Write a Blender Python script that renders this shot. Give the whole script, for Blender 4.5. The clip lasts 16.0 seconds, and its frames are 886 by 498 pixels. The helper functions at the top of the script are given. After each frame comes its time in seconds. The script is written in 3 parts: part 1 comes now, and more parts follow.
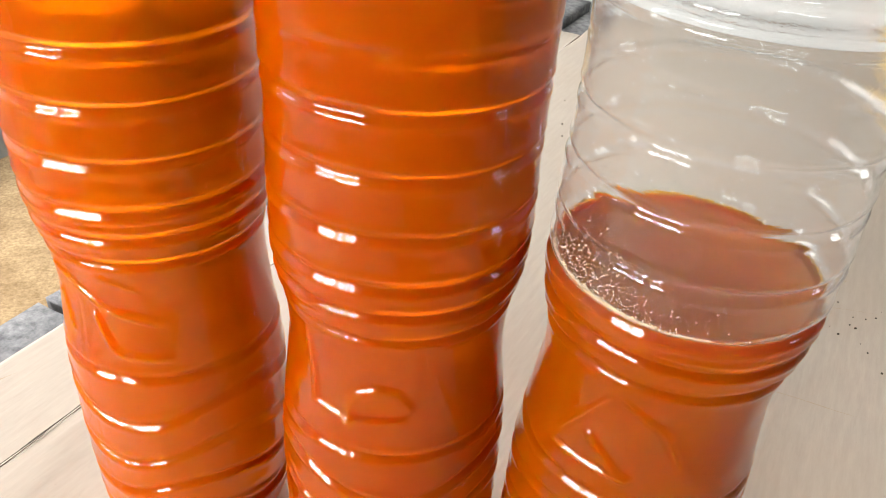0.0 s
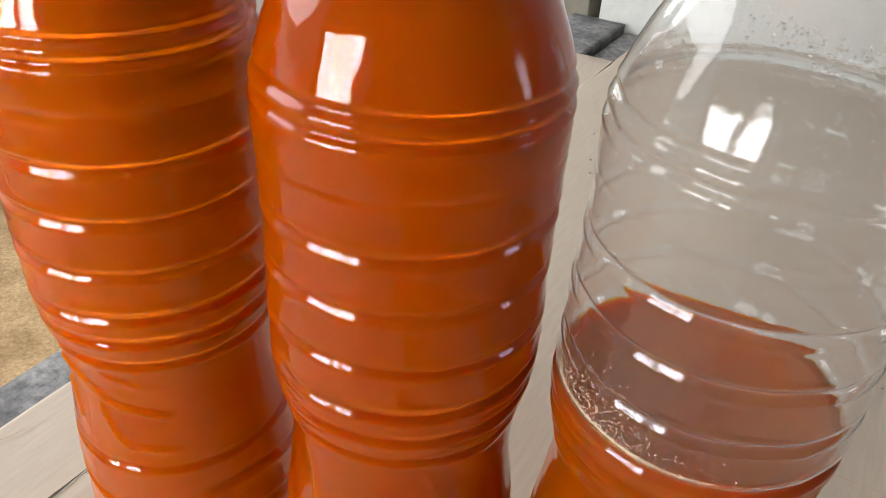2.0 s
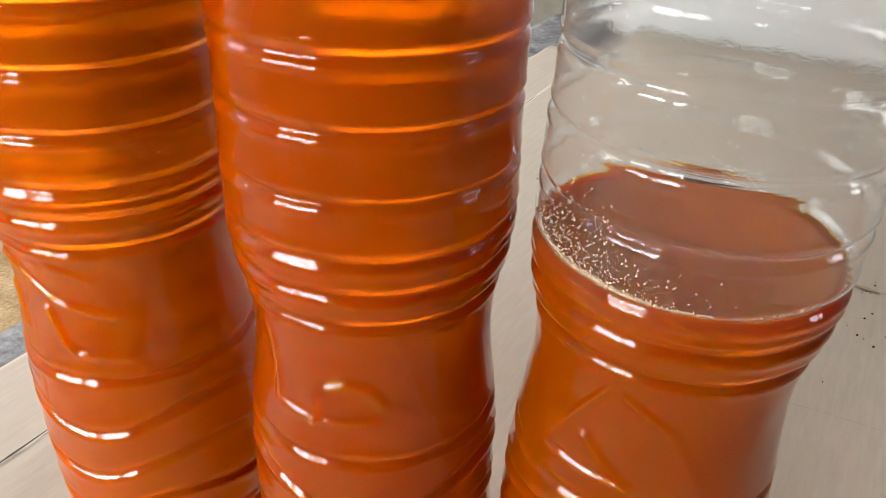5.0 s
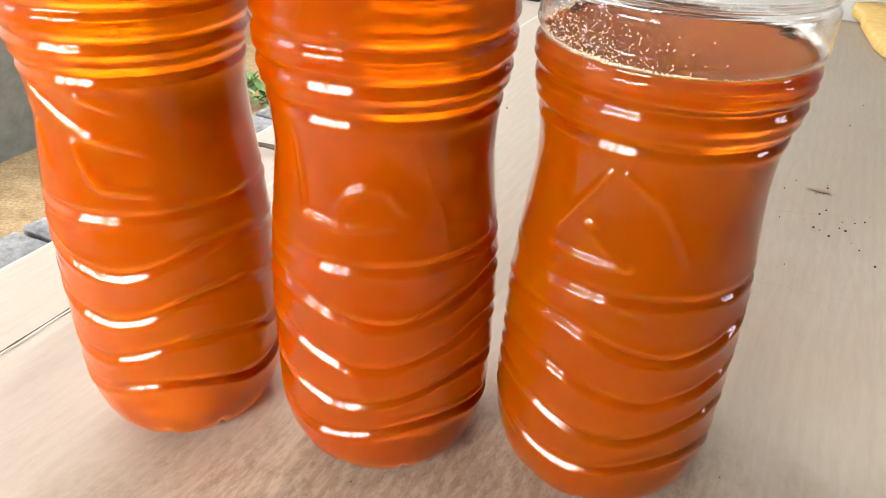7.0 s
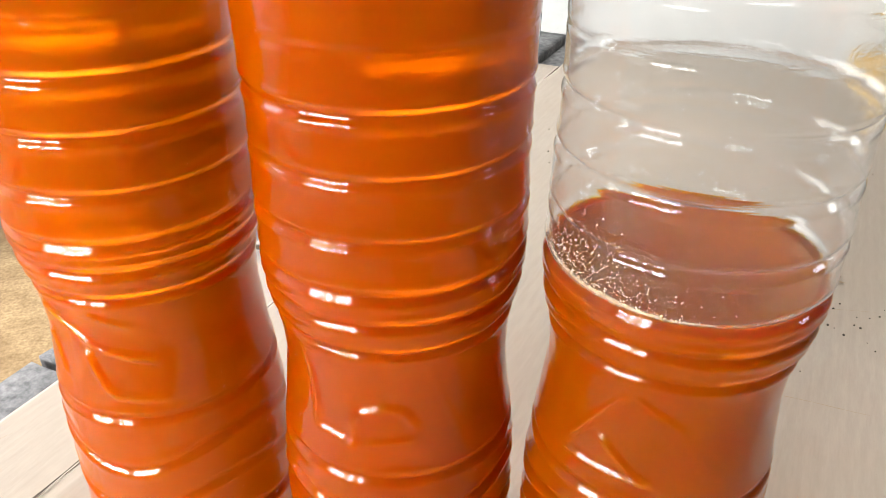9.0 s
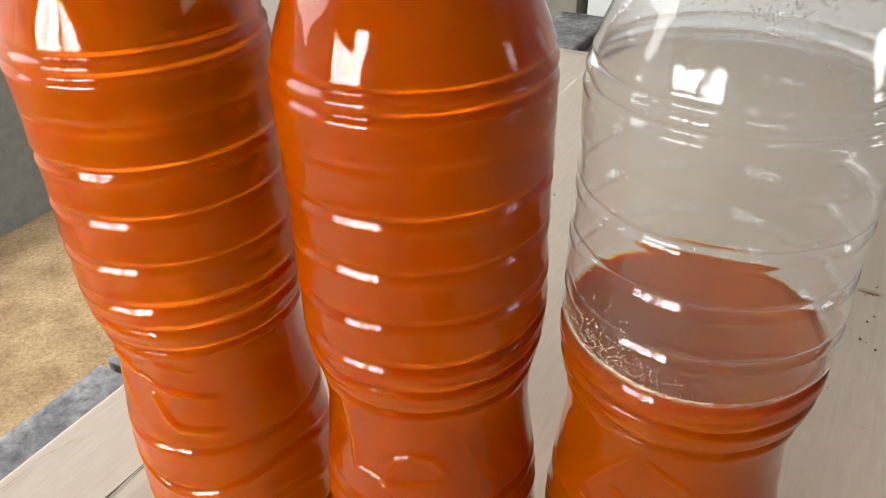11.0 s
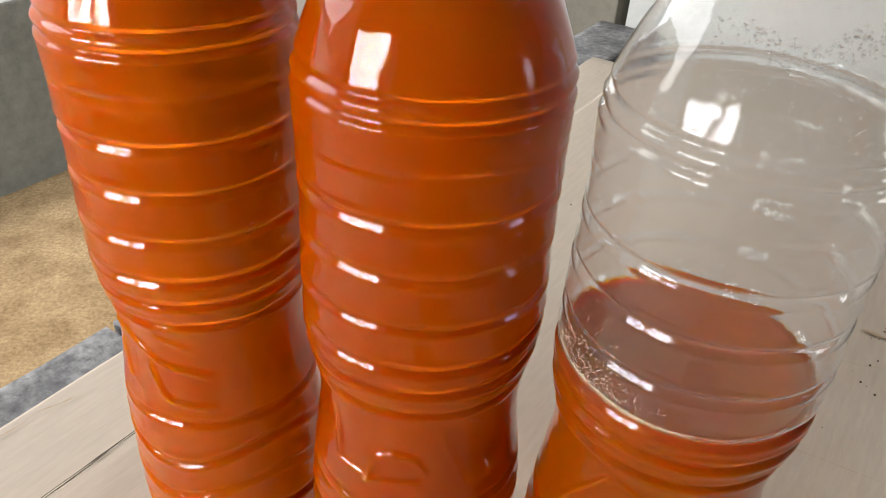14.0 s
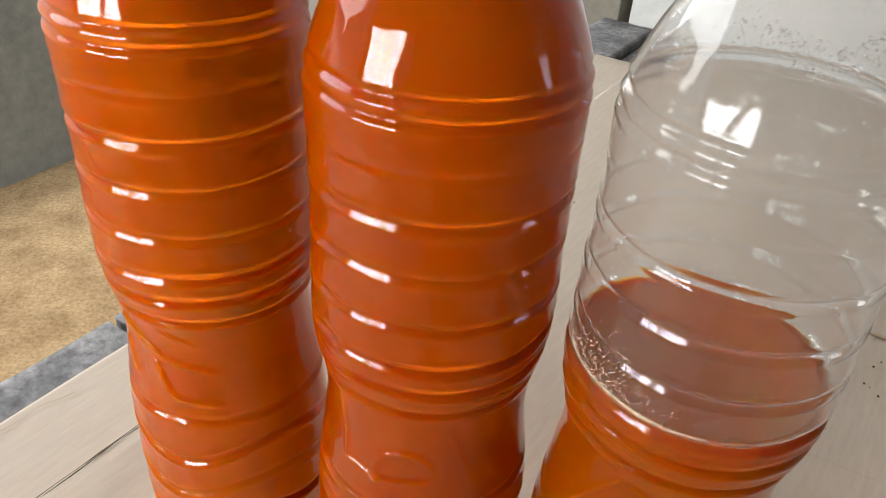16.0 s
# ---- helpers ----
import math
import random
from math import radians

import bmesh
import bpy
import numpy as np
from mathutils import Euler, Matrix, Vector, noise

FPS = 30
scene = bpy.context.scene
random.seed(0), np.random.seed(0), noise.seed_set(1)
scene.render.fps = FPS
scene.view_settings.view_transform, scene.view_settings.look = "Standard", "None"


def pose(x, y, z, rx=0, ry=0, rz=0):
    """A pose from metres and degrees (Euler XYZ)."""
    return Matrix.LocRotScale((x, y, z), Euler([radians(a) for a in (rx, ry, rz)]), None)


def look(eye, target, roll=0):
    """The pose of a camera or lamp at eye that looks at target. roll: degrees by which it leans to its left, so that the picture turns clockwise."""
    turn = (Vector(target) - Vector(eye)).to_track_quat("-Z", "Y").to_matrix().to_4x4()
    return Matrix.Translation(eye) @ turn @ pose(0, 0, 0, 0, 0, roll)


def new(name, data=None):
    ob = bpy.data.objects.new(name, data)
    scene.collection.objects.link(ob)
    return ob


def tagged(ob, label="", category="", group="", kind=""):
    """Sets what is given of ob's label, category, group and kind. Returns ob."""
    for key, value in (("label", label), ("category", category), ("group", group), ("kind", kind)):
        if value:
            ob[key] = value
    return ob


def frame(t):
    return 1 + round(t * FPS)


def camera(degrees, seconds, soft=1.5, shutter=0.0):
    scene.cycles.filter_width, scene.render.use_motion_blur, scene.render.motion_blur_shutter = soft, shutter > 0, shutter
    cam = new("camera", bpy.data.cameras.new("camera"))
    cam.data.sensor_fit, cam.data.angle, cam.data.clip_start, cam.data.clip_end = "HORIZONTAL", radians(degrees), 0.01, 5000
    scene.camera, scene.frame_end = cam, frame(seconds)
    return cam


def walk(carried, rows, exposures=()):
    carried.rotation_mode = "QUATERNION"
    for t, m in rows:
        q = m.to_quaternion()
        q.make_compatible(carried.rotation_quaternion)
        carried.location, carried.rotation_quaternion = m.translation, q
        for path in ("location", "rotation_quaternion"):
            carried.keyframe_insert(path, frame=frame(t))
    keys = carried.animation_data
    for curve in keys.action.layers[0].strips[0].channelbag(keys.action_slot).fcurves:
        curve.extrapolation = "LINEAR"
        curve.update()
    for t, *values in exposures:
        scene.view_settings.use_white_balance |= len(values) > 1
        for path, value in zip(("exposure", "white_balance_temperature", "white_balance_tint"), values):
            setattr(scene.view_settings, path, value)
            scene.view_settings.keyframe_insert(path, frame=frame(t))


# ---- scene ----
# ---- camera ----
cam = camera(61.64, 16.0, soft=0.9)
PATH = [
    (0.0, pose(0.0011, -0.2162, 0.3167, 55.50, -3.76, -1.10)),
    (0.5, pose(0.0074, -0.2091, 0.3271, 55.40, -2.86, 2.19)),
    (1.0, pose(0.0075, -0.1994, 0.3406, 54.36, -3.01, 2.09)),
    (1.5, pose(0.0064, -0.1954, 0.3452, 54.91, -3.69, 1.16)),
    (2.0, pose(0.0090, -0.1914, 0.3446, 55.30, -3.16, 1.66)),
    (2.5, pose(-0.0023, -0.1976, 0.3540, 55.88, -4.86, -0.07)),
    (3.0, pose(-0.0027, -0.1955, 0.3564, 56.62, -4.83, 0.17)),
    (5.5, pose(0.0217, -0.2157, 0.2708, 59.71, -1.41, -0.41)),
    (6.0, pose(0.0096, -0.2376, 0.2575, 61.37, -2.88, -3.37)),
    (6.5, pose(0.0038, -0.2546, 0.2451, 58.86, -2.69, -3.87)),
    (7.0, pose(0.0008, -0.2522, 0.2487, 57.81, -2.46, -3.47)),
    (7.5, pose(0.0012, -0.2389, 0.2610, 56.84, -1.77, -3.78)),
    (8.0, pose(0.0015, -0.2276, 0.2732, 57.73, -1.29, -3.56)),
    (8.5, pose(0.0022, -0.2209, 0.2902, 57.87, -0.60, -3.64)),
    (9.0, pose(0.0014, -0.2195, 0.3044, 59.18, -0.47, -3.68)),
    (9.5, pose(0.0024, -0.2187, 0.3166, 58.59, -0.22, -3.33)),
    (12.0, pose(0.0123, -0.2234, 0.3573, 55.68, 1.45, 1.51)),
    (12.5, pose(0.0125, -0.2281, 0.3584, 56.41, 0.39, 1.98)),
    (13.0, pose(0.0127, -0.2254, 0.3566, 55.64, -1.61, 2.96)),
    (13.5, pose(0.0147, -0.2198, 0.3530, 55.49, -2.16, 3.57)),
    (14.0, pose(0.0138, -0.2195, 0.3519, 55.67, -2.99, 4.07)),
    (14.5, pose(0.0120, -0.2220, 0.3523, 55.64, -3.51, 4.29)),
    (15.0, pose(0.0102, -0.2191, 0.3520, 55.33, -3.37, 4.35)),
    (15.5, pose(0.0107, -0.2188, 0.3514, 55.39, -3.48, 4.51)),
    (16.0, pose(0.0091, -0.2173, 0.3515, 55.30, -3.53, 4.23)),
]
EXPOSURES = [(0.0, -0.24), (0.5, -0.27), (1.2, -0.6), (2.0, -0.85), (3.2, -0.88), (5.3, -0.62), (6.0, -0.34), (7.0, -0.18), (8.0, -0.18), (9.0, -0.24), (9.7, -0.37), (11.8, -0.82), (16.0, -0.82)]
walk(cam, PATH, EXPOSURES)

# ---- light ----
# The table's long side runs 30 degrees off the y axis; s is along it, w across it.
ALONG, ACROSS = Vector((0.5, 0.866, 0)), Vector((0.866, -0.5, 0))


def at(s, w, z=0.0):
    return ALONG * s + ACROSS * w + Vector((0, 0, z))


SW = Matrix((( 0.866, 0.5, 0, 0), (-0.5, 0.866, 0, 0), (0, 0, 1, 0), (0, 0, 0, 1)))  # local x: across, local y: along

GROUND = -0.62
CEILING = 1.75

world = bpy.data.worlds.new("world")
scene.world = world
world.use_nodes = True
wn = world.node_tree.nodes
sky = wn.new("ShaderNodeTexSky")
sky.sky_type, sky.sun_disc = "NISHITA", False
sky.sun_elevation, sky.sun_rotation = radians(68), radians(-56)
sky.air_density, sky.dust_density = 1.2, 3.0
wn["Background"].inputs["Strength"].default_value = 0.15
world.node_tree.links.new(sky.outputs[0], wn["Background"].inputs["Color"])

sun = new("sun", bpy.data.lights.new("sun", "SUN"))
sun.data.energy, sun.data.angle, sun.data.color = 2.2, radians(20), (1.0, 0.96, 0.9)
sun.matrix_world = look((-1.35, 0.9, 4), (0, 0, 0))


def window_light(name, s, w, z, wide, high, toward, power, color=(1, 1, 1)):
    lamp = new(name, bpy.data.lights.new(name, "AREA"))
    lamp.data.shape, lamp.data.size, lamp.data.size_y = "RECTANGLE", wide, high
    lamp.data.energy, lamp.data.color = power, color
    lamp.matrix_world = look(at(s, w, z), toward)
    return lamp


# daylight: the wide window behind the camera, a window in the side wall, and the open side over the outer wall
window_light("front_daylight", -1.70, -0.70, 0.64, 0.20, 0.76, at(0, -0.70, 0.61), 38)
window_light("front_daylight", -1.70, -0.29, 0.64, 0.38, 0.76, at(0, -0.29, 0.61), 48)
window_light("front_daylight", -1.70, -1.08, 0.64, 0.48, 0.76, at(0, -1.08, 0.61), 40)
window_light("window_daylight", 0.70, 2.06, 0.52, 0.34, 0.46, at(0.70, 0, 0.4), 6)
window_light("side_daylight", 2.5, -1.72, 1.12, 2.4, 1.0, at(0.1, 0, 0.0), 180, (1.0, 0.99, 0.97))
window_light("side_daylight", 0.0, -1.72, 1.12, 2.2, 1.0, at(0.0, 0, 0.0), 58, (1.0, 0.99, 0.97))


# ---- materials ----
def material(name):
    m = bpy.data.materials.new(name)
    m.use_nodes = True
    nt = m.node_tree
    return m, nt, nt.nodes["Principled BSDF"]


def link(nt, a, b):
    nt.links.new(a, b)


def noise_node(nt, scale, detail=6, rough=0.6, stretch=None, kind="Object"):
    tc = nt.nodes.new("ShaderNodeTexCoord")
    n = nt.nodes.new("ShaderNodeTexNoise")
    n.inputs["Scale"].default_value, n.inputs["Detail"].default_value, n.inputs["Roughness"].default_value = scale, detail, rough
    if stretch:
        mp = nt.nodes.new("ShaderNodeMapping")
        mp.inputs["Scale"].default_value = stretch
        link(nt, tc.outputs[kind], mp.inputs[0])
        link(nt, mp.outputs[0], n.inputs["Vector"])
    else:
        link(nt, tc.outputs[kind], n.inputs["Vector"])
    return n.outputs["Fac"]


def ramp(nt, fac, stops):
    r = nt.nodes.new("ShaderNodeValToRGB")
    while len(r.color_ramp.elements) < len(stops):
        r.color_ramp.elements.new(0.5)
    for e, (p, c) in zip(r.color_ramp.elements, stops):
        e.position, e.color = p, (*c, 1)
    link(nt, fac, r.inputs[0])
    return r.outputs[0]


def blend(nt, fac, a, b, mode="MIX"):
    m = nt.nodes.new("ShaderNodeMix")
    m.data_type, m.blend_type = "RGBA", mode
    if isinstance(fac, float):
        m.inputs["Factor"].default_value = fac
    else:
        link(nt, fac, m.inputs["Factor"])
    for sock, v in ((m.inputs[6], a), (m.inputs[7], b)):
        if isinstance(v, tuple):
            sock.default_value = (*v, 1)
        else:
            link(nt, v, sock)
    return m.outputs[2]


def bump(nt, bsdf, height, strength, distance):
    b = nt.nodes.new("ShaderNodeBump")
    b.inputs["Strength"].default_value, b.inputs["Distance"].default_value = strength, distance
    link(nt, height, b.inputs["Height"])
    link(nt, b.outputs[0], bsdf.inputs["Normal"])
    return b


def rough_stone(name, colors, coarse, fine, roughness=0.85, relief=0.004):
    m, nt, p = material(name)
    big, small = noise_node(nt, coarse), noise_node(nt, fine, 8, 0.7)
    c = blend(nt, ramp(nt, small, [(0.36, (0, 0, 0)), (0.64, (1, 1, 1))]), ramp(nt, big, [(0.3, colors[0]), (0.7, colors[1])]), ramp(nt, big, [(0.35, colors[1]), (0.75, colors[2])]))
    link(nt, c, p.inputs["Base Color"])
    p.inputs["Roughness"].default_value = roughness
    bump(nt, p, small, 0.6, relief)
    return m


M_EARTH = rough_stone("sandy earth", [(0.13, 0.078, 0.032), (0.26, 0.170, 0.080), (0.46, 0.34, 0.19)], 13, 130, 0.95, 0.010)
M_LOW_WALL = rough_stone("grey cement render", [(0.17, 0.18, 0.17), (0.25, 0.26, 0.24), (0.34, 0.35, 0.33)], 2.2, 30, 0.9, 0.003)
M_PLASTER = rough_stone("pale plaster", [(0.52, 0.54, 0.52), (0.62, 0.63, 0.60), (0.70, 0.70, 0.67)], 3, 40, 0.85, 0.002)
M_WHITE = rough_stone("whitewash", [(0.78, 0.77, 0.72), (0.82, 0.81, 0.77), (0.86, 0.85, 0.82)], 1.5, 20, 0.9, 0.002)
M_STRIP = rough_stone("dark worn stone", [(0.035, 0.036, 0.038), (0.10, 0.10, 0.105), (0.34, 0.335, 0.33)], 28, 120, 0.7, 0.0015)
M_OLIVE = rough_stone("olive board", [(0.15, 0.14, 0.11), (0.19, 0.18, 0.145), (0.23, 0.22, 0.18)], 4, 50, 0.7, 0.001)
M_FLOOR = rough_stone("worn cement floor", [(0.17, 0.165, 0.155), (0.22, 0.215, 0.20), (0.28, 0.27, 0.26)], 3, 45, 0.85, 0.002)
# timber tone; its near-black also paints the shaded gap and darkens reflections
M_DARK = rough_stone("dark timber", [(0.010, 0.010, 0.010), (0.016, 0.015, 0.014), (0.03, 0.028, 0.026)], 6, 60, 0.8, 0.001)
M_CEILING = rough_stone("grey ceiling", [(0.20, 0.19, 0.18), (0.25, 0.24, 0.22), (0.29, 0.28, 0.26)], 2, 20, 0.9, 0.002)
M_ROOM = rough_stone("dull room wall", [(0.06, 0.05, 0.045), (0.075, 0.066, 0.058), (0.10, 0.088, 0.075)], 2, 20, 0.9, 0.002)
M_CRUMB = rough_stone("dark crumb", [(0.03, 0.02, 0.015), (0.06, 0.045, 0.03), (0.12, 0.09, 0.06)], 80, 600, 0.9, 0.0004)


def cardboard(name, tint):
    m, nt, p = material(name)
    fibre = noise_node(nt, 9, 8, 0.7, (40, 5, 40))
    speck = noise_node(nt, 420, 4, 0.7)
    stain = noise_node(nt, 6, 5, 0.55)
    tc = nt.nodes.new("ShaderNodeTexCoord")
    wave = nt.nodes.new("ShaderNodeTexWave")
    wave.inputs["Scale"].default_value, wave.inputs["Distortion"].default_value, wave.inputs["Detail"].default_value, wave.inputs["Detail Scale"].default_value = 40, 2.2, 2, 0.6
    link(nt, tc.outputs["Object"], wave.inputs["Vector"])
    flute = blend(nt, noise_node(nt, 7, 4, 0.6), (0.0, 0.0, 0.0), wave.outputs["Fac"])
    base = ramp(nt, fibre, [(0.25, tuple(0.88 * v for v in tint)), (0.75, tuple(min(1, 1.08 * v) for v in tint))])
    base = blend(nt, ramp(nt, stain, [(0.35, (0.0, 0.0, 0.0)), (0.75, (0.55, 0.55, 0.55))]), base, tuple(v * k for v, k in zip(tint, (0.90, 0.84, 0.76))))
    base = blend(nt, ramp(nt, speck, [(0.66, (0, 0, 0)), (0.78, (0.5, 0.5, 0.5))]), base, tuple(v * 0.55 for v in tint))
    base = blend(nt, ramp(nt, flute, [(0.15, (0, 0, 0)), (0.65, (0.20, 0.20, 0.20))]), base, tuple(v * 0.8 for v in tint))
    # the browner patch where the bottles stand, with the flutes showing through
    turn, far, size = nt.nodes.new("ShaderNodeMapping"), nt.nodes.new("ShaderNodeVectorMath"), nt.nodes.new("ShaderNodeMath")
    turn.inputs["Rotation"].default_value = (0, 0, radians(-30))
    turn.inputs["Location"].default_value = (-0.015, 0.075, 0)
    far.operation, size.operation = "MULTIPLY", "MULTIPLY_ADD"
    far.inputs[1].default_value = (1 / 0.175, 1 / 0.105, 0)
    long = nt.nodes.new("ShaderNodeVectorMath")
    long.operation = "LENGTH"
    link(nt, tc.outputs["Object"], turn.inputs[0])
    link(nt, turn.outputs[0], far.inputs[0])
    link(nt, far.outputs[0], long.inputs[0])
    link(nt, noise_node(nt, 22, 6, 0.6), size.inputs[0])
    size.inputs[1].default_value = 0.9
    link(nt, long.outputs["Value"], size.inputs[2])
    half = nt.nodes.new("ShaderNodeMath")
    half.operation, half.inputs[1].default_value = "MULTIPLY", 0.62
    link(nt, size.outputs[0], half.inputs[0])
    brown_patch = ramp(nt, half.outputs[0], [(0.66, (1, 1, 1)), (0.98, (0, 0, 0))])
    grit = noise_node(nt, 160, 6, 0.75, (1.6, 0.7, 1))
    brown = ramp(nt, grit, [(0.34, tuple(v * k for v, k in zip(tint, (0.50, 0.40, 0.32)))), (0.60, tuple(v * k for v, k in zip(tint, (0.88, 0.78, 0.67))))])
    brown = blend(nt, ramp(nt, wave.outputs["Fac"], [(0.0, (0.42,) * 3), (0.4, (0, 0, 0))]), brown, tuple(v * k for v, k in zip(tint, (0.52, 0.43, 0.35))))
    base = blend(nt, brown_patch, base, brown)
    link(nt, base, p.inputs["Base Color"])
    p.inputs["Roughness"].default_value = 0.78
    bump(nt, p, fibre, 0.35, 0.0006)
    return m


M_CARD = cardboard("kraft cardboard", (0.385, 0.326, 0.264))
M_CARD_EDGE = cardboard("cardboard cut edge", (0.34, 0.25, 0.16))


def clear_plastic(name, ior, mist):
    """Blown clear plastic, slightly uneven; mist: a faint milky film, up into the dome, with painted light lines along
    the ribs.
    """
    m, nt, p = material(name)
    p.inputs["Base Color"].default_value = (0.985, 0.985, 0.98, 1)
    p.inputs["Transmission Weight"].default_value, p.inputs["IOR"].default_value, p.inputs["Roughness"].default_value = 1.0, ior, 0.015
    tc = nt.nodes.new("ShaderNodeTexCoord")
    uneven = noise_node(nt, 70, 3, 0.5)
    b = bump(nt, p, uneven, 0.10, 0.001)
    if mist:
        fine = nt.nodes.new("ShaderNodeBump")
        fine.inputs["Strength"].default_value, fine.inputs["Distance"].default_value = 0.10, 0.0002
        link(nt, noise_node(nt, 900, 2, 0.5), fine.inputs["Height"])
        link(nt, fine.outputs[0], b.inputs["Normal"])
        fog, milk, both, veil = (nt.nodes.new("ShaderNode" + k) for k in ("BsdfTranslucent", "BsdfDiffuse", "MixShader", "MixShader"))
        fog.inputs[0].default_value = (0.9, 0.9, 0.9, 1)
        link(nt, fog.outputs[0], both.inputs[1])
        link(nt, milk.outputs[0], both.inputs[2])
        xyz, scaled = nt.nodes.new("ShaderNodeSeparateXYZ"), nt.nodes.new("ShaderNodeMath")
        scaled.operation, scaled.inputs[1].default_value = "MULTIPLY", 2.5
        link(nt, tc.outputs["Object"], xyz.inputs[0])
        link(nt, xyz.outputs[2], scaled.inputs[0])
        low, stops = (mist,) * 3, [(0.0, (0.0,) * 3), (0.44, (0.0,) * 3)]
        # whiter bands at the ribs paint the light lines that refraction would give
        for h in (0.1822, 0.1994, 0.2182, 0.2364, 0.2680, 0.2740):
            stops += [((h - 0.0010) * 2.5, low), (h * 2.5, (4 * mist,) * 3), ((h + 0.0011) * 2.5, low)]
        link(nt, ramp(nt, scaled.outputs[0], stops), veil.inputs[0])
        link(nt, p.outputs[0], veil.inputs[1])
        link(nt, both.outputs[0], veil.inputs[2])
        link(nt, veil.outputs[0], nt.nodes["Material Output"].inputs[0])
    return m


def juice(name, color, radius, clarity, column=True):
    """A cloudy drink: part clear and tinted, part scattering. In a bottle its body scatters as one smooth column, whatever the wall's ribs do."""
    m, nt, p = material(name)
    cloud = noise_node(nt, 30, 3, 0.5)
    link(nt, ramp(nt, cloud, [(0.3, tuple(v * 0.93 for v in color)), (0.7, color)]), p.inputs["Base Color"])
    p.inputs["Subsurface Weight"].default_value = 1.0
    p.inputs["Subsurface Radius"].default_value = (1.0, 0.34, 0.06)
    p.inputs["Subsurface Scale"].default_value = radius
    p.inputs["Roughness"].default_value = 0.3
    p.inputs["Specular IOR Level"].default_value = 0.0
    clear, gloss = nt.nodes.new("ShaderNodeBsdfRefraction"), nt.nodes.new("ShaderNodeBsdfGlossy")
    clear.inputs["Color"].default_value = (*(min(1.0, 1.12 * v) ** 0.5 for v in color), 1)
    clear.inputs["Roughness"].default_value, clear.inputs["IOR"].default_value = 0.42, 1.25
    gloss.inputs["Roughness"].default_value = 0.04
    if column:
        tc, flat, unit = nt.nodes.new("ShaderNodeTexCoord"), nt.nodes.new("ShaderNodeVectorMath"), nt.nodes.new("ShaderNodeVectorMath")
        flat.operation, flat.inputs[1].default_value = "MULTIPLY", (1, 1, 0)
        unit.operation = "NORMALIZE"
        link(nt, tc.outputs["Object"], flat.inputs[0])
        link(nt, flat.outputs[0], unit.inputs[0])
        link(nt, unit.outputs[0], p.inputs["Normal"])
    one, two = nt.nodes.new("ShaderNodeMixShader"), nt.nodes.new("ShaderNodeMixShader")
    one.inputs[0].default_value, two.inputs[0].default_value = clarity, 0.0 if column else 0.03
    link(nt, p.outputs[0], one.inputs[1])
    link(nt, clear.outputs[0], one.inputs[2])
    link(nt, one.outputs[0], two.inputs[1])
    link(nt, gloss.outputs[0], two.inputs[2])
    link(nt, two.outputs[0], nt.nodes["Material Output"].inputs[0])
    return m


M_PET = clear_plastic("clear bottle plastic", 1.46, 0.0)
M_PET_MISTY = clear_plastic("misted bottle plastic", 1.44, 0.012)
# one drink in three tones: each bottle's share of backlight is put into colour
M_JUICE_LIT = juice("cloudy orange drink, lightened for stronger backlight", (0.56, 0.115, 0.0002), 0.034, 0.62)
M_JUICE = juice("cloudy orange drink", (0.48, 0.084, 0.0002), 0.032, 0.64)
M_JUICE_DIM = juice("cloudy brownish orange drink, darkened for less backlight", (0.43, 0.085, 0.0003), 0.030, 0.66)
# top face takes a darker copy of the drink; the darkening is in its colour
M_JUICE_TOP = juice("darkened open surface of the orange drink", (0.36, 0.083, 0.0005), 0.030, 0.70, False)
M_FROTH, nt, p = material("yellow froth edge")
p.inputs["Base Color"].default_value = (0.90, 0.66, 0.30, 1)
p.inputs["Roughness"].default_value = 0.35
M_FOAM, nt, p = material("cream froth")
cells = nt.nodes.new("ShaderNodeTexVoronoi")
cells.inputs["Scale"].default_value = 900
link(nt, ramp(nt, cells.outputs["Distance"], [(0.0, (0.95, 0.76, 0.38)), (0.6, (0.98, 0.86, 0.56))]), p.inputs["Base Color"])
p.inputs["Roughness"].default_value, p.inputs["Subsurface Weight"].default_value, p.inputs["Subsurface Scale"].default_value = 0.5, 1.0, 0.03
p.inputs["Subsurface Radius"].default_value = (1.0, 0.9, 0.7)
bump(nt, p, cells.outputs["Distance"], 0.7, 0.0006)


# ---- building ----
def mesh_of(name, verts, faces, mat, smooth=False):
    me = bpy.data.meshes.new(name)
    me.from_pydata(verts, [], faces)
    me.materials.append(mat)
    if smooth:
        me.polygons.foreach_set("use_smooth", [True] * len(me.polygons))
    me.update()
    return me


def part(name, me, parent=None, label=""):
    ob = new(name, me)
    if parent:
        ob.parent = parent
    return tagged(ob, label)


def boxed(bm, size, m, bevel=0.0):
    made = bmesh.ops.create_cube(bm, size=1, matrix=m @ Matrix.Diagonal((*size, 1)))
    if bevel:
        edges = {e for v in made["verts"] for e in v.link_edges}
        bmesh.ops.bevel(bm, geom=list(edges), offset=bevel, segments=2, affect="EDGES", profile=0.6)


def from_bm(name, bm, mat, smooth=False):
    me = bpy.data.meshes.new(name)
    bm.to_mesh(me)
    bm.free()
    me.materials.append(mat)
    if smooth:
        me.polygons.foreach_set("use_smooth", [True] * len(me.polygons))
    return me


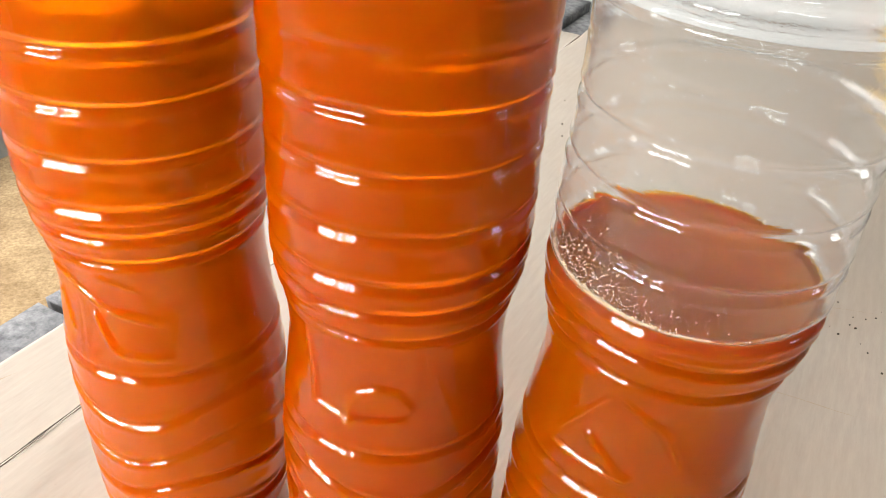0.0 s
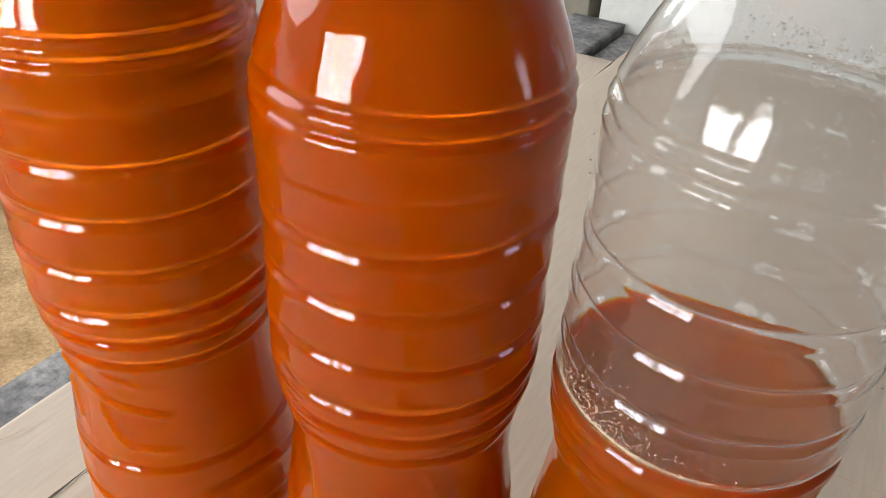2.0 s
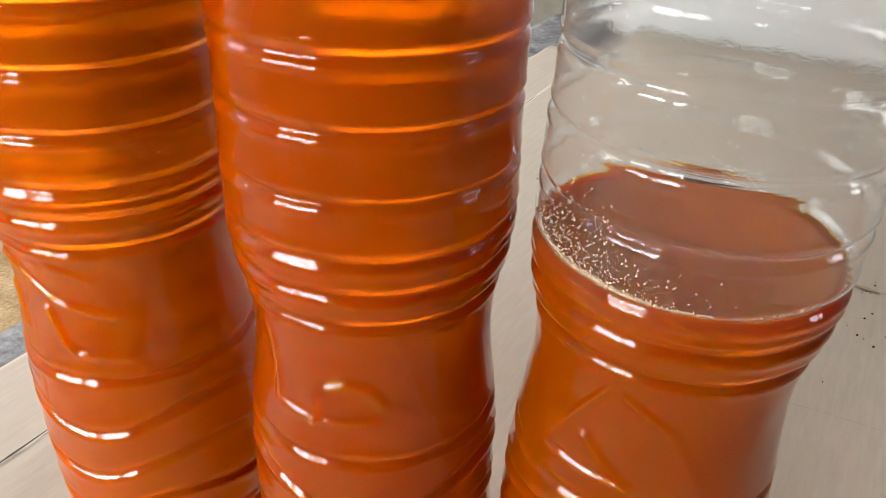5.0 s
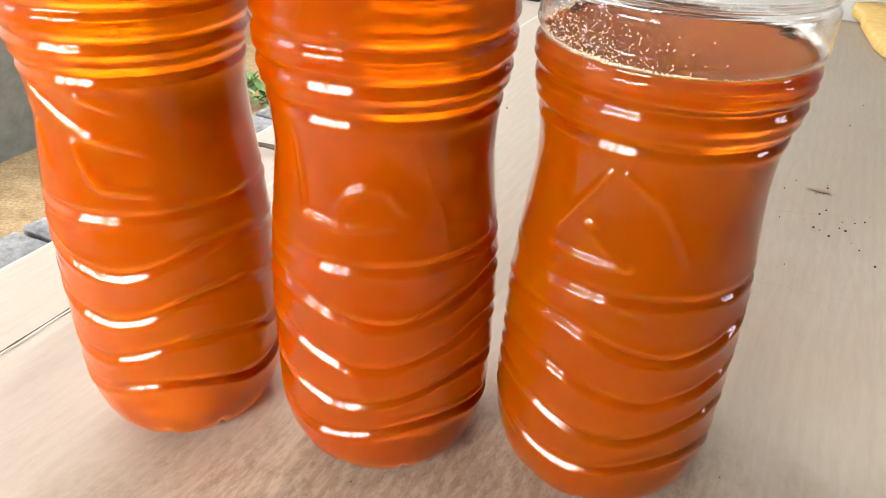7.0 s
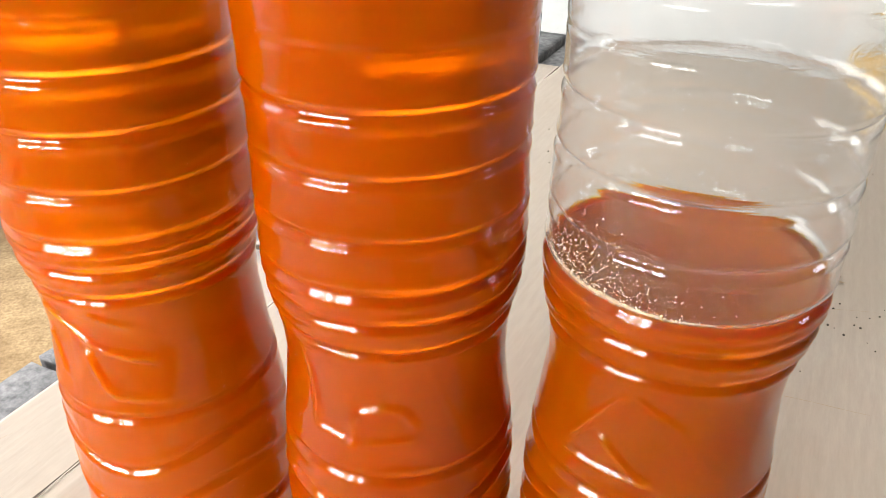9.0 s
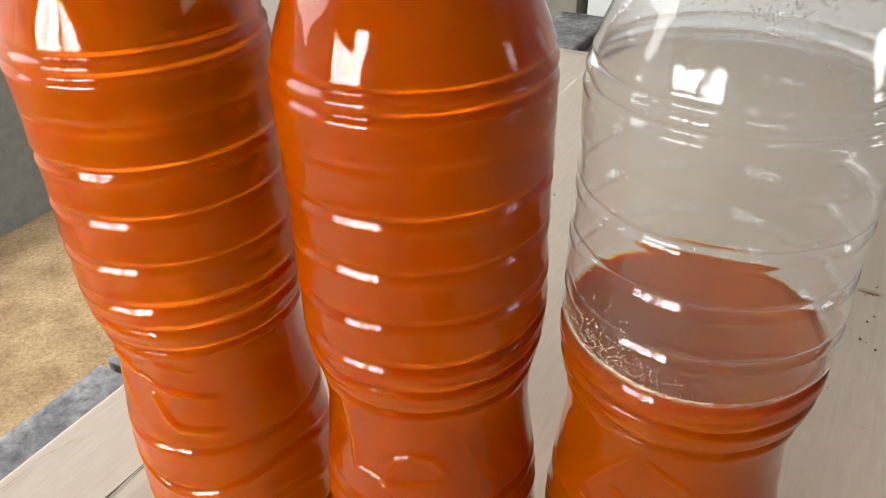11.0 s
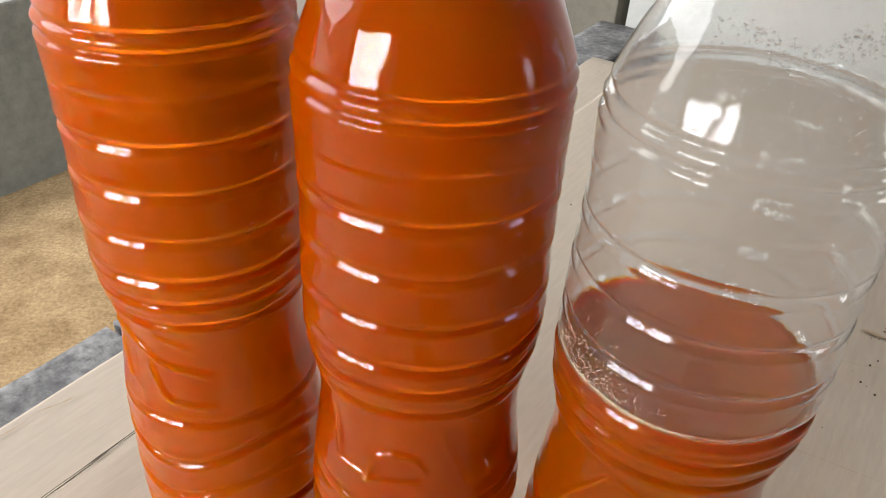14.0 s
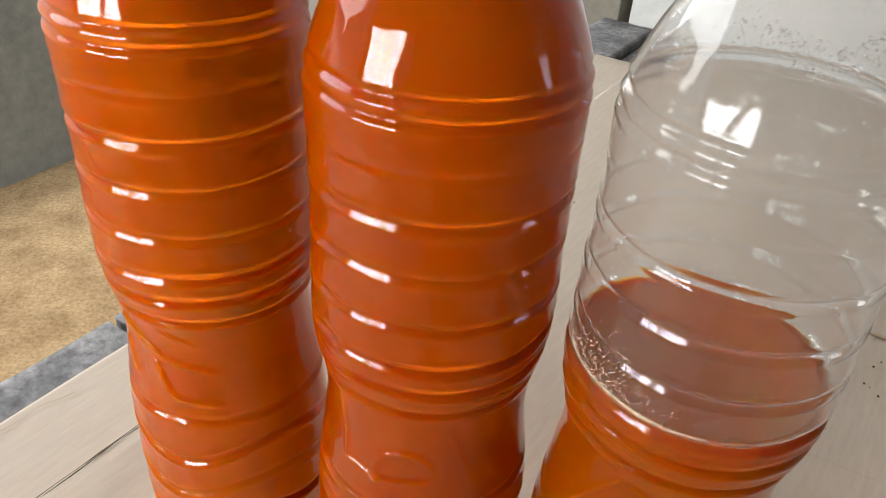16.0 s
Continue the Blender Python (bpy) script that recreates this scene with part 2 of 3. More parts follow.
def slab(name, s0, s1, w0, w1, z0, z1, mat, bevel=0.0):
    bm = bmesh.new()
    boxed(bm, (w1 - w0, s1 - s0, z1 - z0), pose(0, 0, 0), bevel)
    ob = new(name, from_bm(name, bm, mat))
    ob.matrix_world = Matrix.Translation(at((s0 + s1) / 2, (w0 + w1) / 2, (z0 + z1) / 2)) @ SW
    return ob


def ground_sheet():
    """Uneven earth near the table, flat out to the horizon."""
    xs = [-60, -20, -8, -5] + [-4 + 0.08 * i for i in range(76)] + [3, 6, 20, 60]
    ys = [-60, -20, -6, -3] + [-2 + 0.08 * i for i in range(76)] + [6, 10, 25, 60]
    vs = [(x, y, GROUND + (0.012 * noise.noise((x * 2.1, y * 2.1, 0)) + 0.006 * noise.noise((x * 8, y * 8, 3)) - 0.018)) for y in ys for x in xs]
    n = len(xs)
    fs = [(j * n + i, j * n + i + 1, (j + 1) * n + i + 1, (j + 1) * n + i) for j in range(len(ys) - 1) for i in range(n - 1)]
    return tagged(new("ground", mesh_of("ground", vs, fs, M_EARTH, True)), "sandy brown bare earth with fine grit", "ground", kind="structure")


ground_sheet()
tagged(slab("low_wall", -1.7, 1.25, -1.80, -1.65, GROUND - 0.05, -0.19, M_LOW_WALL, 0.006), "low grey cement wall standing on the earth", "wall", kind="structure")
tagged(slab("wall_outside", -4.0, 6.0, -2.2, -1.98, GROUND - 0.05, 0.55, M_WHITE), "bright whitewashed outside wall", "wall", kind="structure")
tagged(slab("ceiling", -1.8, 4.2, -1.60, 2.0, CEILING, CEILING + 0.1, M_CEILING), "dull grey ceiling", "ceiling", kind="structure")


def pierced_wall(name, runs, cuts, thick, m, label):
    """A wall along local x from runs[0] to runs[1], with openings (x0, x1, z0, z1) through it."""
    bm = bmesh.new()
    x = runs[0]
    low = GROUND - 0.05
    for a, b, z0, z1 in cuts + [(runs[1], runs[1], 0, 0)]:
        boxed(bm, (a - x, thick, CEILING - low), pose((a + x) / 2, 0, (CEILING + low) / 2))
        if b > a:
            if z0 > low:
                boxed(bm, (b - a, thick, z0 - low), pose((a + b) / 2, 0, (z0 + low) / 2))
            boxed(bm, (b - a, thick, CEILING - z1), pose((a + b) / 2, 0, (CEILING + z1) / 2))
        x = b
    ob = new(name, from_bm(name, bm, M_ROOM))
    ob.matrix_world = m
    return tagged(ob, label, "wall", kind="structure")


# unseen walls added round the inferred windows, kept dark to dim bottle reflections
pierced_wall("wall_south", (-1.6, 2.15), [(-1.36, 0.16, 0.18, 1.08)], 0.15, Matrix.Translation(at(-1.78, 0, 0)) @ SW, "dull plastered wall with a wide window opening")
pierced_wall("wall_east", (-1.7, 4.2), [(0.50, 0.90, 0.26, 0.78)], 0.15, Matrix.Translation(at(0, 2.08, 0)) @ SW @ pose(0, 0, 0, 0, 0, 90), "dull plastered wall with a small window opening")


def far_wall():
    """The pale wall that the table stands against."""
    bm = bmesh.new()
    boxed(bm, (2.6, 0.12, CEILING - GROUND), pose(1.3, 0.06, (CEILING + GROUND) / 2))
    ob = new("wall_north", from_bm("wall_north", bm, M_PLASTER))
    ob.matrix_world = Matrix.Translation(at(0.975, -0.285)) @ SW @ pose(0, 0, 0, 0, 0, 10.0)
    return tagged(ob, "pale grey plastered wall with small dark spots", "wall", kind="structure")


far_wall()
tagged(slab("post", 1.06, 1.12, -0.47, -0.335, GROUND, CEILING, M_OLIVE, 0.004), "olive grey board standing behind the table", "board", kind="structure")
# the gap's shade is painted in as a near-black strip
tagged(slab("gap_backing", 1.16, 1.20, -0.40, -0.2, GROUND, CEILING, M_DARK), "near-black strip painted in for the dark gap beside the wall", "timber", kind="structure")


# unseen slab, pale so the bottles' left sides reflect a light band
tagged(slab("floor", -1.71, -0.45, -1.60, 2.0, GROUND - 0.04, GROUND + 0.015, M_FLOOR), "unseen pale worn cement floor, added to brighten bottle reflections", "floor", kind="structure")


def dark_block():
    """An unseen dark block added for the dark reflection of the person behind the camera."""
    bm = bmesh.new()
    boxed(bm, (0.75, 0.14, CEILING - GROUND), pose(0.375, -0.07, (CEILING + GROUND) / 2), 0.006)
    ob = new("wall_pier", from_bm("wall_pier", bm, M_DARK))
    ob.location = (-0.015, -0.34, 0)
    return tagged(ob, "unseen near-black block added to darken bottle reflections", "wall", kind="structure")


dark_block()


def window_bars(name, m, w0, w1, z0, z1, uprights):
    """A dark wooden window frame with slim uprights."""
    ob = tagged(new(name), "dark wooden window frame with slim bars", "window", kind="structure")
    ob.matrix_world = m
    for x in uprights:
        bm = bmesh.new()
        boxed(bm, (0.018, 0.03, z1 - z0), pose(x, 0, (z0 + z1) / 2), 0.003)
        part("bar", from_bm("bar", bm, M_DARK), ob)
    for z in (z0 + 0.01, z1 - 0.01):
        bm = bmesh.new()
        boxed(bm, (w1 - w0, 0.034, 0.02), pose((w0 + w1) / 2, 0, z), 0.003)
        part("rail", from_bm("rail", bm, M_DARK), ob)


window_bars("window_1", Matrix.Translation(at(-1.66, 0, 0)) @ SW, -0.90, 0.16, 0.18, 1.08, (-0.89, -0.70, -0.44, -0.36, -0.12, -0.04, 0.15))

# ---- table ----
table = tagged(new("table"), "rough table with a dark worn stone edge", "table")
table.matrix_world = SW.copy()


def edge_stone(s0, s1, w0, w1, seed):
    rng = random.Random(seed)
    bm = bmesh.new()
    boxed(bm, (w1 - w0, s1 - s0, 0.03), pose((w0 + w1) / 2, (s0 + s1) / 2, -0.0235))
    bmesh.ops.subdivide_edges(bm, edges=bm.edges[:], cuts=9, use_grid_fill=True)
    for v in bm.verts:
        k = noise.noise_vector((v.co.x * 60 + seed, v.co.y * 60, v.co.z * 60))
        v.co += k * 0.0012
    return from_bm("edge_stone", bm, M_STRIP, True)


joints = [-0.24, 0.034, 0.27, 0.52, 0.76, 0.975]
for i, (a, b) in enumerate(zip(joints, joints[1:])):
    part("edge_stone", edge_stone(a + 0.003, b - 0.003, -0.325 if i > 3 else -0.294, -0.24, i), table)
bm = bmesh.new()
boxed(bm, (1.14, 1.20, 0.024), pose(0.335, 0.365, -0.0305))
part("tabletop", from_bm("tabletop", bm, M_STRIP), table)
for lx, ly in ((-0.15, -0.15), (-0.15, 0.85), (0.82, -0.15), (0.82, 0.85)):
    bm = bmesh.new()
    boxed(bm, (0.07, 0.07, -GROUND - 0.035), pose(lx, ly, (GROUND - 0.035) / 2), 0.004)
    part("leg", from_bm("leg", bm, M_DARK), table)


def warp(w, s):
    """The sheet bulges slightly under the middle and right bottles, and lies lower beside them."""
    x, y = (at(s, w).x, at(s, w).y)
    px = min(max(x, 0.0), 0.11)
    d = max(0.0, math.hypot(x - px, y + 0.2 * px + min(0, max(-0.2, y + 0.2 * px)) * -1) - 0.038) / 0.05
    k = min(1.0, d)
    dip = math.hypot(x + 0.0955, y - 0.0343) / 0.085
    return -0.0065 * k * k * (3 - 2 * k) - 0.0058 * max(0.0, 1 - dip ** 4)


def card_sheet(name, outline_w0, w1, s0, s1, z, bend):
    """A corrugated sheet: shallow flutes along its length, a ragged left edge, thickness."""
    cols, rows = int((w1 - outline_w0) / 0.0022), 40
    vs, fs = [], []
    for layer in (0, 1):
        for j in range(rows + 1):
            s = s0 + (s1 - s0) * j / rows
            edge = outline_w0 + 0.0022 * noise.noise((s * 30, 1.7, bend)) + 0.001 * noise.noise((s * 120, 4.1, bend))
            for i in range(cols + 1):
                w = edge + (w1 - edge) * i / cols
                h = z + warp(w, s) + 0.00006 * math.sin(w * 2 * math.pi / 0.0078) + 0.0010 * noise.noise((w * 9, s * 5, bend))
                vs.append((w, s, h if layer == 0 else h - 0.003))
    n, half = cols + 1, (cols + 1) * (rows + 1)
    for j in range(rows):
        for i in range(cols):
            q = (j * n + i, j * n + i + 1, (j + 1) * n + i + 1, (j + 1) * n + i)
            fs.append(q)
    for j in range(rows):
        for i in (0, cols):
            a, b = j * n + i, (j + 1) * n + i
            fs.append((a, b, b + half, a + half))
    for i in range(cols):
        for j in (0, rows):
            a, b = j * n + i, j * n + i + 1
            fs.append((a, b, b + half, a + half))
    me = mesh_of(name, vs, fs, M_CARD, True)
    ob = new(name, me)
    ob.matrix_world = SW.copy()
    return ob


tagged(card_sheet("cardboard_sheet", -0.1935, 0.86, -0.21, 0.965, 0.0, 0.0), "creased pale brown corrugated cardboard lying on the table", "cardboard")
tagged(card_sheet("cardboard_flap", -0.262, -0.1950, -0.21, 0.80, -0.0006, 5.0), "narrow cardboard flap beside the creased sheet", "cardboard")


# ---- bottles ----
PROFILE_Z = [0, 0.0015, 0.004, 0.008, 0.014, 0.022, 0.0367, 0.0567, 0.0867, 0.0967, 0.1067, 0.1167, 0.1267, 0.1367, 0.1467, 0.1567, 0.1647, 0.1727, 0.1817, 0.2067, 0.2267, 0.2467, 0.2627, 0.2687, 0.2747, 0.2817, 0.2917, 0.3017, 0.3117, 0.315, 0.3165, 0.32, 0.33, 0.332, 0.3335, 0.3355, 0.337, 0.3517]
PROFILE_R = [0.0335, 0.0358, 0.0382, 0.0406, 0.0428, 0.0444, 0.045, 0.0449, 0.0446, 0.0439, 0.043, 0.0419, 0.0408, 0.0399, 0.0401, 0.0411, 0.0432, 0.0444, 0.0446, 0.0441, 0.0436, 0.0437, 0.0441, 0.0438, 0.0426, 0.0406, 0.0366, 0.0310, 0.0246, 0.0223, 0.0207, 0.0201, 0.02, 0.02, 0.0222, 0.0222, 0.0198, 0.0196]
# height, depth and half-width of the ring grooves
RINGS = [(0.1594, 0.0017, 0.0018), (0.1714, 0.0016, 0.0018), (0.1822, 0.0015, 0.0017), (0.1994, 0.0013, 0.0015), (0.2182, 0.0013, 0.0015), (0.2364, 0.0013, 0.0015), (0.2530, 0.0003, 0.0011), (0.2680, 0.0014, 0.0013), (0.2740, 0.0013, 0.0012), (0.1067, 0.0014, 0.0017)]
# the wavy grooves of the lower body: height, swing, phase in degrees
WAVES = [(0.0882, 0.0045, 8), (0.0682, 0.0050, 0), (0.0497, 0.0045, -14), (0.0317, 0.0042, -30)]


def smooth_profile(z):
    zz, rr = np.array(PROFILE_Z), np.array(PROFILE_R)
    total = np.zeros_like(z)
    for k in (-1.5, -0.5, 0.5, 1.5):
        total += np.interp(np.clip(z + k * 0.0012, 0, None), zz, rr)
    return np.where(z < 0.004, np.interp(z, zz, rr), total / 4)


def stroke_relief(th, z, strokes):
    """Raised lines: each stroke is a run of (degrees, height) corners with a width and a height of its ridge."""
    out = np.zeros_like(th)
    for corners, width, high in strokes:
        best = np.full_like(th, 9.0)
        for (a0, z0), (a1, z1) in zip(corners, corners[1:]):
            px, pz = np.radians(a0) * 0.041, z0
            qx, qz = np.radians(a1) * 0.041, z1
            ex, ez = qx - px, qz - pz
            t = np.clip(((th * 0.041 - px) * ex + (z - pz) * ez) / (ex * ex + ez * ez), 0, 1)
            best = np.minimum(best, np.hypot(th * 0.041 - px - t * ex, z - pz - t * ez))
        out += high * np.exp(-(best / width) ** 2)
    return out


def body_radius(th, z, turn, strokes, soft=1.0):
    r = smooth_profile(z)
    r = r + 0.00011 * (np.sin(5 * th + 40 * z + turn) + np.sin(9 * th - 75 * z + 1.3) + np.sin(3 * th + 140 * z + 2.1) + 0.6 * np.sin(17 * th + 210 * z)) * soft
    for h, deep, half in RINGS:
        r = r - 0.85 * deep * soft * np.exp(-((z - h) / half) ** 2)
        r = r + 0.22 * soft * deep * np.exp(-((np.abs(z - h) - 2.0 * half) / (0.8 * half)) ** 2)
    for h, swing, phase in WAVES:
        line = h - swing * np.cos(3 * (th - radians(turn + phase)))
        r = r - 0.0015 * soft * np.exp(-((z - line) / 0.0017) ** 2) + 0.0005 * soft * np.exp(-((np.abs(z - line) - 0.0036) / 0.0017) ** 2)
    r = r + 1.25 * soft * stroke_relief(th, z, strokes)
    r = r - 0.00022 * np.exp(-(((th - radians(turn - 12)) * r) / 0.0006) ** 2) * (z > 0.03)
    return r


def revolved(turn, strokes, soft, inset, z0, z1, around, up, cap_low, cap_high, long=1.0):
    th = np.linspace(-math.pi, math.pi, around, endpoint=False)
    zs = np.linspace(z0, z1, up)
    T, Z = np.meshgrid(th, zs)
    R = body_radius(T, Z, turn, strokes, soft) - inset
    notch = np.exp(-((np.mod(T - radians(turn), radians(36)) - radians(18)) / radians(2.6)) ** 2) * np.clip(1 - Z / 0.010, 0, 1)
    H = np.where(Z < 0.10, Z * long, Z + 0.10 * (long - 1)) + 0.0032 * notch
    z0, z1 = z0 * long, z1 + (0.10 * (long - 1) if z1 > 0.1 else 0)
    X, Y = R * np.sin(T), -R * np.cos(T)
    verts = np.stack([X, Y, H], -1).reshape(-1, 3).tolist()
    faces = []
    for j in range(up - 1):
        a = j * around
        faces += [(a + i, a + (i + 1) % around, a + around + (i + 1) % around, a + around + i) for i in range(around)]
    if cap_low:
        n = len(verts)
        first = [i for i in range(around)]
        inner = []
        for i in range(around):
            verts.append((0.55 * X[0][i], 0.55 * Y[0][i], z0 + 0.004))
            inner.append(n + i)
        faces += [(first[(i + 1) % around], first[i], inner[i], inner[(i + 1) % around]) for i in range(around)]
        faces.append(tuple(reversed(inner)))
    if cap_high:
        last = [(up - 1) * around + i for i in range(around)]
        n = len(verts)
        for i in range(around):
            verts.append((0.94 * X[-1][i], 0.94 * Y[-1][i], z1 - 0.0012))
        faces += [(last[i], last[(i + 1) % around], n + (i + 1) % around, n + i) for i in range(around)]
        faces.append(tuple(n + i for i in range(around)))
    return verts, faces


def blown_wall(turn, strokes, mat, long, level):
    """The bottle's wall: an outer skin, wet by the drink inside up to its level, and an inner skin round the air above it, closed at the mouth."""
    around, up = 320, 460
    verts, faces = revolved(turn, strokes, 1.0, 0.0, 0.0, 0.3517, around, up, True, False, long)
    inner, turned = revolved(turn, strokes, 1.0, 0.0004, level, 0.3517, around, up // 2, False, False, long)
    n, top, rim = len(verts), (up - 1) * around, (up // 2 - 1) * around
    faces += [tuple(n + i for i in reversed(f)) for f in turned]
    faces += [(top + i, top + (i + 1) % around, n + rim + (i + 1) % around, n + rim + i) for i in range(around)]
    return mesh_of("body", verts + inner, faces, mat, True)


def ring_of_foam(turn, strokes, z0, z1, seed, lift):
    """A froth collar on the drink, ragged above."""
    around, up = 160, 8
    th = np.linspace(-math.pi, math.pi, around, endpoint=False)
    verts, faces = [], []
    for j in range(up):
        for t in th:
            low = z0 + 0.0008 * noise.noise((math.sin(t) * 9, math.cos(t) * 9, seed))
            z = low + (z1 - low) * j / (up - 1)
            r = float(body_radius(np.array([t]), np.array([z]), turn, [])[0]) - 0.0008
            verts.append((r * math.sin(t), -r * math.cos(t), z + lift))
    for j in range(up - 1):
        a = j * around
        faces += [(a + i, a + (i + 1) % around, a + around + (i + 1) % around, a + around + i) for i in range(around)]
    faces.append(tuple((up - 1) * around + i for i in range(around)))
    faces.append(tuple(reversed(range(around))))
    return mesh_of("foam", verts, faces, M_FOAM, True)


def beads(name, spots, mat):
    """Tiny round beads, joined: each spot is a place and a radius."""
    verts, faces = [], []
    t = (1 + 5 ** 0.5) / 2
    base = [Vector(v).normalized() for v in ((-1, t, 0), (1, t, 0), (-1, -t, 0), (1, -t, 0), (0, -1, t), (0, 1, t), (0, -1, -t), (0, 1, -t), (t, 0, -1), (t, 0, 1), (-t, 0, -1), (-t, 0, 1))]
    tris = [(0, 11, 5), (0, 5, 1), (0, 1, 7), (0, 7, 10), (0, 10, 11), (1, 5, 9), (5, 11, 4), (11, 10, 2), (10, 7, 6), (7, 1, 8), (3, 9, 4), (3, 4, 2), (3, 2, 6), (3, 6, 8), (3, 8, 9), (4, 9, 5), (2, 4, 11), (6, 2, 10), (8, 6, 7), (9, 8, 1)]
    for place, r in spots:
        n = len(verts)
        verts += [tuple(Vector(place) + r * b) for b in base]
        faces += [tuple(n + i for i in f) for f in tris]
    return mesh_of(name, verts, faces, mat, True)


def on_wall(x, y, turn, th, z, inset):
    r = float(body_radius(np.array([th]), np.array([z]), turn, [])[0]) - inset
    return (r * math.sin(th), -r * math.cos(th), z)


def bottle(x, y, turn, strokes, level, label, drink_label, foam=None, long=1.0, plastic=M_PET, juice_mat=M_JUICE):
    b = tagged(new("plastic_bottle"), label, "bottle", "bottles in a row")
    b.location = (x, y, 0.0008 - 0.10 * (long - 1))
    body = part("body", blown_wall(turn, strokes, plastic, long, level), b)
    body.visible_shadow = False
    part("drink", mesh_of("drink", *revolved(turn, strokes, 0.85, 0.0007, 0.0012, level, 256, 330, True, True, long), juice_mat, True), b, drink_label)
    drink = b.children[-1].data
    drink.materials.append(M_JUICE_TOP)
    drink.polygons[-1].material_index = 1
    if foam:
        rng = random.Random(int(x * 900) + 7)
        froth = [(on_wall(0, 0, turn, rng.uniform(-2.2, 2.2), level - 0.0012 - abs(rng.gauss(0, 0.0005)), 0.0008), rng.uniform(0.00010, 0.00026)) for i in range(1500)]
        froth = [((px, py, pz + 0.10 * (long - 1)), r) for (px, py, pz), r in froth]
        part("froth_edge", beads("froth_edge", froth, M_FROTH), b, "yellowish beads of froth")["kind"] = "stuff"
        part("foam", ring_of_foam(turn, strokes, level - 0.0016, foam, x * 50, 0.10 * (long - 1)), b, "cream froth on the drink")
    return b


STROKES_A = [([(-43, 0.1523), (-28, 0.1442), (-14, 0.1377), (13, 0.1323)], 0.0013, 0.0011),
             ([(-21.6, 0.1344), (-14.9, 0.1213), (-9.7, 0.1174), (14.6, 0.1160)], 0.0013, 0.0012),
             ([(-14.3, 0.1521), (3.4, 0.1475)], 0.0012, 0.0007), ([(-48, 0.1377), (-42, 0.1221)], 0.0012, 0.0010)]
STROKES_B = [([(-45.5, 0.1527), (-41.5, 0.1228), (-29.4, 0.1220), (-21.9, 0.1213)], 0.0012, 0.0010),
             ([(-22, 0.1217), (-22.1, 0.1284), (-17.1, 0.1340), (-8.4, 0.1367), (2.1, 0.1350), (8, 0.1287)], 0.0014, 0.0011),
             ([(-22, 0.1213), (-11, 0.1217), (5, 0.1232)], 0.0012, 0.0008), ([(14.6, 0.1517), (29.8, 0.1211)], 0.0012, 0.0006)]
STROKES_C = [([(-58.9, 0.1245), (-37.3, 0.1489)], 0.0014, 0.0010), ([(-43.8, 0.1293), (-27.2, 0.1191), (-22, 0.1180)], 0.0013, 0.0011),
             ([(-60, 0.1177), (-43, 0.1171), (-22, 0.1180)], 0.0012, 0.0010), ([(-29.8, 0.1495), (-10.8, 0.1412), (4.4, 0.1219)], 0.0013, 0.0009)]

left = bottle(-0.0955, 0.0343, -22, STROKES_A, 0.2962, "full clear ribbed bottle of cloudy orange drink with froth", "cloudy orange drink, lightened for stronger backlight", 0.3067, 1.13, juice_mat=M_JUICE_LIT)
middle = bottle(0.0, 0.0, -8, STROKES_B, 0.3019, "full clear waisted bottle of orange drink topped with froth", "cloudy amber orange drink", 0.3138)
right = bottle(0.0929, -0.0198, -4, STROKES_C, 0.1825, "half-full clear ribbed bottle of orange drink with bubbles", "cloudy brownish orange drink, darkened for less backlight", plastic=M_PET_MISTY, juice_mat=M_JUICE_DIM)


M_BEAD, nt, p = material("pale froth bubble")
p.inputs["Base Color"].default_value = (0.78, 0.62, 0.42, 1)
p.inputs["Roughness"].default_value, p.inputs["Transmission Weight"].default_value, p.inputs["IOR"].default_value = 0.12, 0.65, 1.2


M_DEW, nt, p = material("water droplet")
p.inputs["Base Color"].default_value = (0.95, 0.95, 0.95, 1)
p.inputs["Roughness"].default_value, p.inputs["Transmission Weight"].default_value, p.inputs["IOR"].default_value = 0.03, 0.97, 1.22


